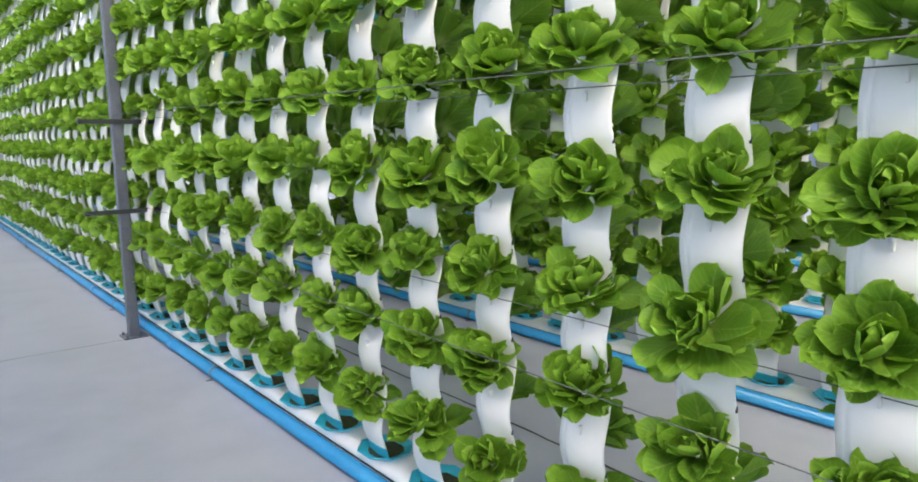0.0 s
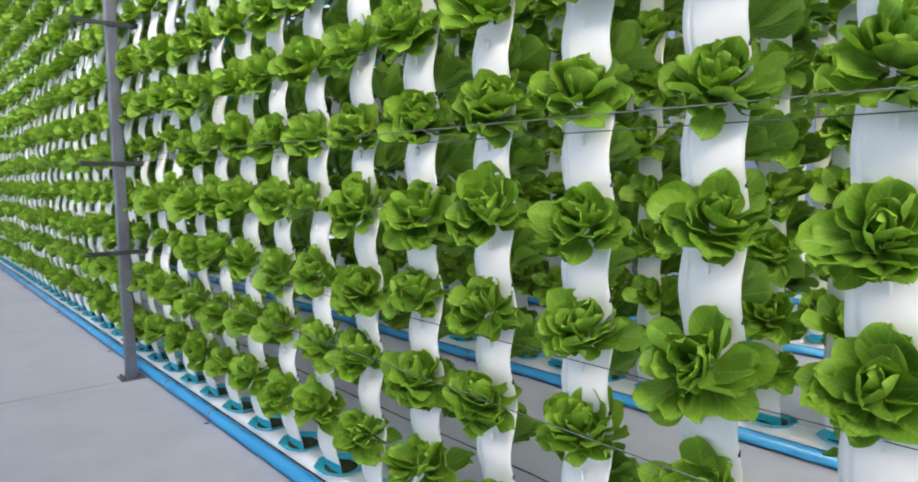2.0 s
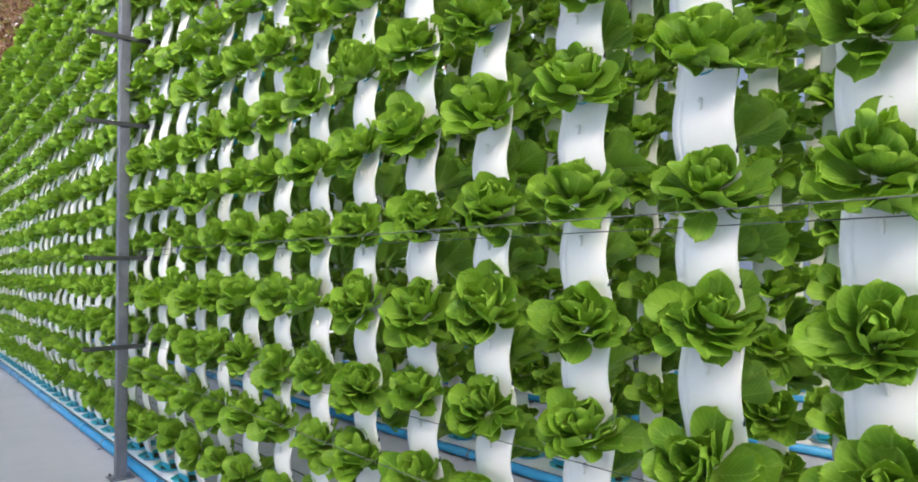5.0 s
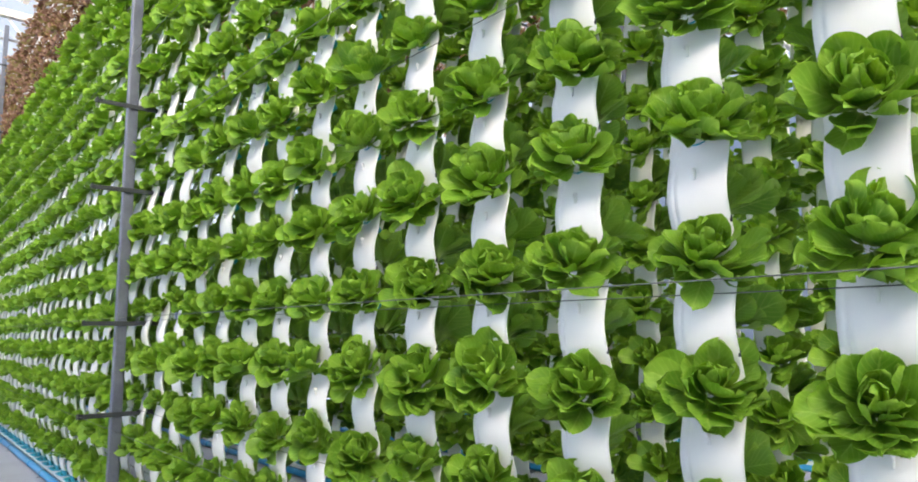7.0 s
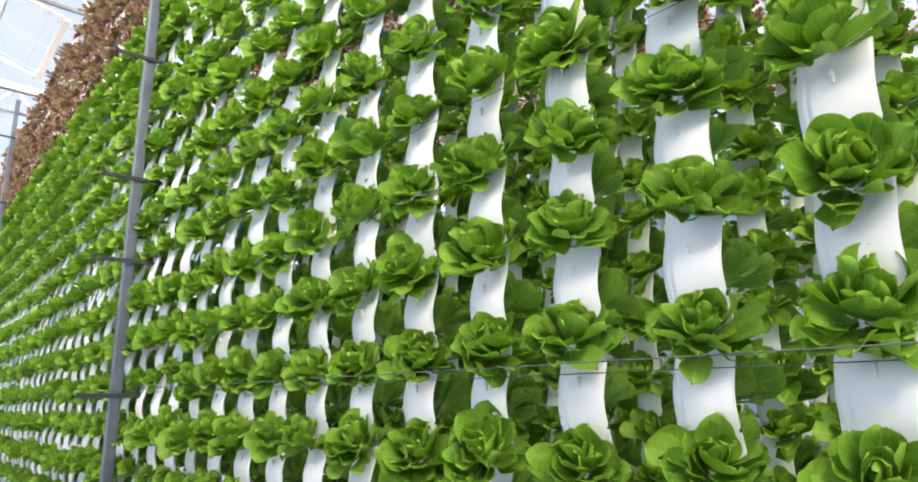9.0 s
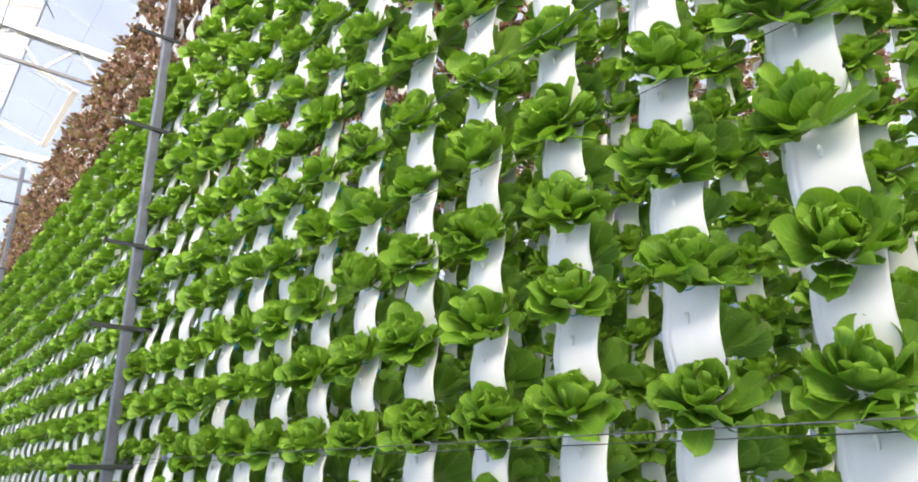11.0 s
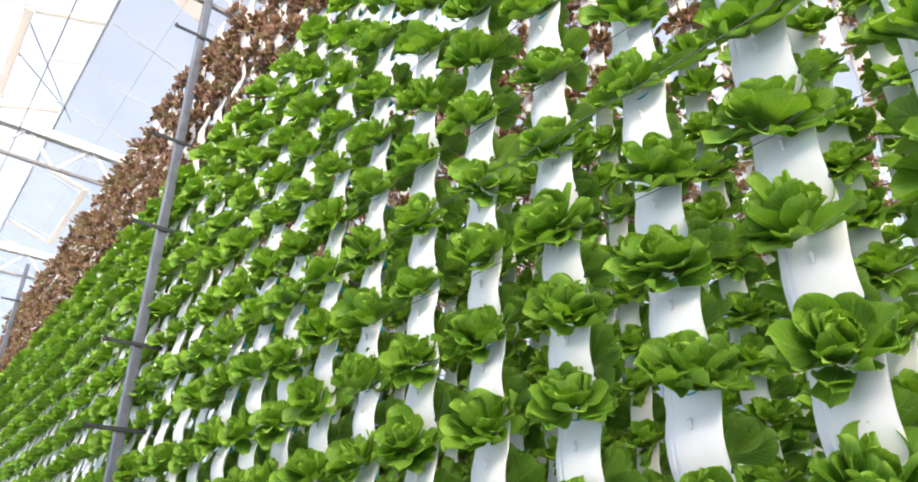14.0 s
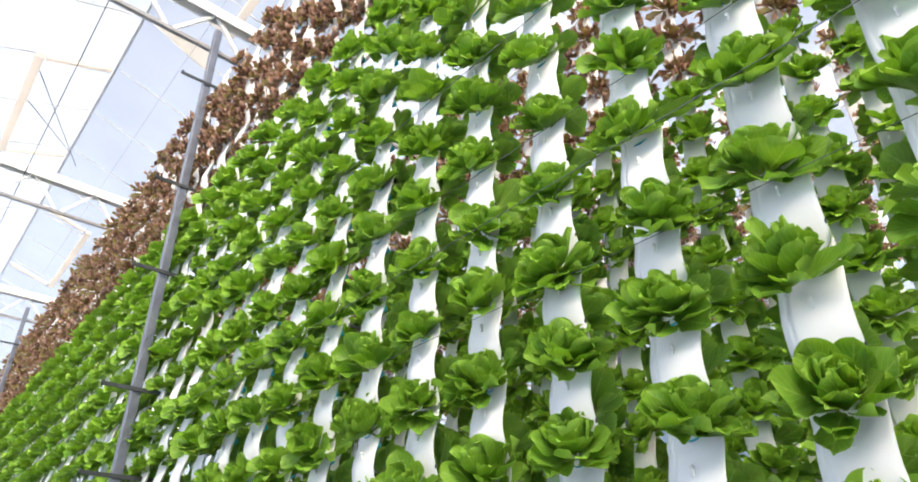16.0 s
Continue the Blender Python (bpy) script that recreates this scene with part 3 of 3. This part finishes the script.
FINE, MID, LOW = leaf_kinds(8, 10, False, 11, 4), leaf_kinds(4, 4, False, 12), leaf_kinds(2, 3, False, 13)
OBJ = leaf_kinds(4, 6, False, 16)
RED_MID, RED_LOW = leaf_kinds(4, 6, True, 14, 5), leaf_kinds(2, 3, True, 15)
LEAF = [[mesh_from("leaf", v, f, GREEN, u) for v, f, u in row] for row in FINE]
LEAF_MID = [[mesh_from("leaf", v, f, GREEN, u) for v, f, u in row] for row in OBJ]
HEADS_MID = [head_arrays(MID, head_plan(32, 40 + i, MID)) for i in range(5)]
HEADS_LOW = [head_arrays(LOW, head_plan(30, 50 + i, LOW)) for i in range(4)]
REDS_LOW = [head_arrays(RED_LOW, head_plan(44, 70 + i, RED_LOW, 0.0, 2.0)) for i in range(4)]
MESH_MID = [head_mesh("lettuce", OBJ, head_plan(34, 40 + i, OBJ), GREEN, 4) for i in range(10)]
MESH_BACK = [head_mesh("lettuce", OBJ, head_plan(44, 140 + i, OBJ, -0.40, 1.5), GREEN, 4) for i in range(8)]
BACKS_MID = [head_arrays(MID, head_plan(42, 150 + i, MID, -0.38, 1.5)) for i in range(5)]
MESH_RED = [head_mesh("red_lettuce", RED_MID, head_plan(62, 60 + i, RED_MID, 0.0, 2.0), RED, 4) for i in range(5)]

rnd = random.Random(5)


def seat(x, y, row, front, size=1.0):
    """The pose of a head in the pocket of a row, facing out and up."""
    z = ROW0 + PITCH * row - 0.020 + (0 if front else PITCH / 2)
    turn = LEAF_FACE + rnd.uniform(0, 24) if front else LEAF_FACE + 180 + rnd.uniform(-14, 14)
    m = pose(x, y, z + rnd.uniform(-0.021, 0.021), 0, 0, turn) @ pose(rnd.uniform(-0.010, 0.010), -0.052, 0, rnd.uniform(38, 58) if front else rnd.uniform(16, 36), rnd.uniform(-10, 10) if front else rnd.uniform(-22, 22), rnd.uniform(-8, 8))
    s = size * rnd.uniform(0.92, 1.10)
    return m @ Matrix.Diagonal((s * rnd.uniform(1.0, 1.12), s * rnd.uniform(0.88, 1.02), s * rnd.uniform(1.12, 1.32), 1))


def fine_head(m, seed, kinds, meshes, n, closed=0.0, loose=1.0):
    """A lettuce whose leaves are each an object."""
    thing = tagged(new("lettuce"), "fresh green butterhead lettuce growing out of a white tower", "lettuce", "lettuces in the plant wall")
    thing.matrix_basis = m
    for ring, kind, lm in head_plan(n, seed, kinds, closed, loose):
        part("leaf", meshes[ring][kind], thing, lm)
    return thing


stuff = {"green": [], "red": []}


def far_heads(kind, arrays, m):
    v, f, u = arrays
    stuff[kind].append((apply_to(m, v), f, u))


for k in FRONT:
    x = k * SPACING + SHIFT
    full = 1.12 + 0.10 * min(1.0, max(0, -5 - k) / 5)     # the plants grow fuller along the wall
    for row in range(ROWS):
        red = row >= RED_FROM
        for front in (True, False):
            if not front and row == ROWS - 1:
                continue
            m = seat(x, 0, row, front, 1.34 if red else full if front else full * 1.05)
            if front and -12 <= k <= -10 and min(abs(ROW0 + PITCH * row - a) for a in ARMS) < 0.10:
                m = pose(0, 0.01, 0.04) @ m @ Matrix.Scale(0.68, 4)         # stunted plants beside the post's arms
            if red:
                m = pose(rnd.uniform(-0.03, 0.03), rnd.uniform(-0.015, 0.015), rnd.uniform(-0.05, 0.05)) @ m
            if red:
                if front and -16 <= k <= -1:
                    ob = new("red_lettuce", MESH_RED[rnd.randrange(5)])
                    ob.matrix_basis = m
                    tagged(ob, "frilly red-brown leaf lettuce growing out of a white tower", "lettuce", "red lettuces at the top of the wall")
                else:
                    far_heads("red", REDS_LOW[rnd.randrange(4)], m)
            elif front and -4 <= k <= 1:
                fine_head(m, 1000 + k * 50 + row, FINE, LEAF, rnd.randint(34, 43))
            elif front and -6 <= k < -4:
                fine_head(m, 1000 + k * 50 + row, OBJ, LEAF_MID, 34)
            elif (front and k == 2 and row > 7) or (not front and k in (0, 1)):
                fine_head(m, 3000 + k * 50 + row, OBJ, LEAF_MID, 31, 0.0 if front else -0.5, 1.0 if front else 1.5)
            elif (front and -15 <= k <= 2) or (not front and -3 <= k <= 2):
                ob = new("lettuce", MESH_MID[rnd.randrange(10)] if front else MESH_BACK[rnd.randrange(8)])
                ob.matrix_basis = m
                tagged(ob, "fresh green butterhead lettuce growing out of a white tower", "lettuce", "lettuces in the plant wall")
            elif not front and -12 <= k:
                far_heads("green", BACKS_MID[rnd.randrange(5)], m)
            else:
                far_heads("green", HEADS_LOW[rnd.randrange(4)], m)
for y in BACK_Y:
    for x in BACK_X if y == BACK_Y[0] else THIRD_X:
        for row in range(ROWS):
            for front in (True, False):
                if not front and (row == ROWS - 1 or y != BACK_Y[0] or x < -6):
                    continue
                m = seat(x, y, row, front, 1.30 if front else 1.5)
                if row >= RED_FROM:
                    far_heads("red", REDS_LOW[rnd.randrange(4)], m)
                else:
                    far_heads("green", (HEADS_MID if front else BACKS_MID)[rnd.randrange(5)] if y == BACK_Y[0] and x > -2.5 else HEADS_LOW[rnd.randrange(4)], m)


def join_stuff(name, heads, mat, label):
    k, fs = 0, []
    for v, f, u in heads:
        fs.append(f + k)
        k += len(v)
    v, f, u = np.concatenate([h[0] for h in heads]), np.concatenate(fs), np.concatenate([h[2] for h in heads])
    me = bpy.data.meshes.new(name)
    me.vertices.add(len(v))
    me.vertices.foreach_set("co", v.astype(np.float32).ravel())
    me.loops.add(f.size)
    me.loops.foreach_set("vertex_index", f.astype(np.int32).ravel())
    me.polygons.add(len(f))
    me.polygons.foreach_set("loop_start", np.arange(0, f.size, 4, dtype=np.int32))
    layer = me.uv_layers.new(name="UVMap")
    layer.data.foreach_set("uv", u[f.ravel()].astype(np.float32).ravel())
    me.polygons.foreach_set("use_smooth", np.ones(len(f), bool))
    me.materials.append(mat)
    me.update(calc_edges=True)
    me.validate()
    return tagged(new(name, me), label, "lettuce", kind="stuff")


join_stuff("lettuce_rows", stuff["green"], GREEN, "rows of green lettuces on the towers further along")
join_stuff("red_lettuce_rows", stuff["red"], RED, "rows of red-brown lettuces high on the towers")
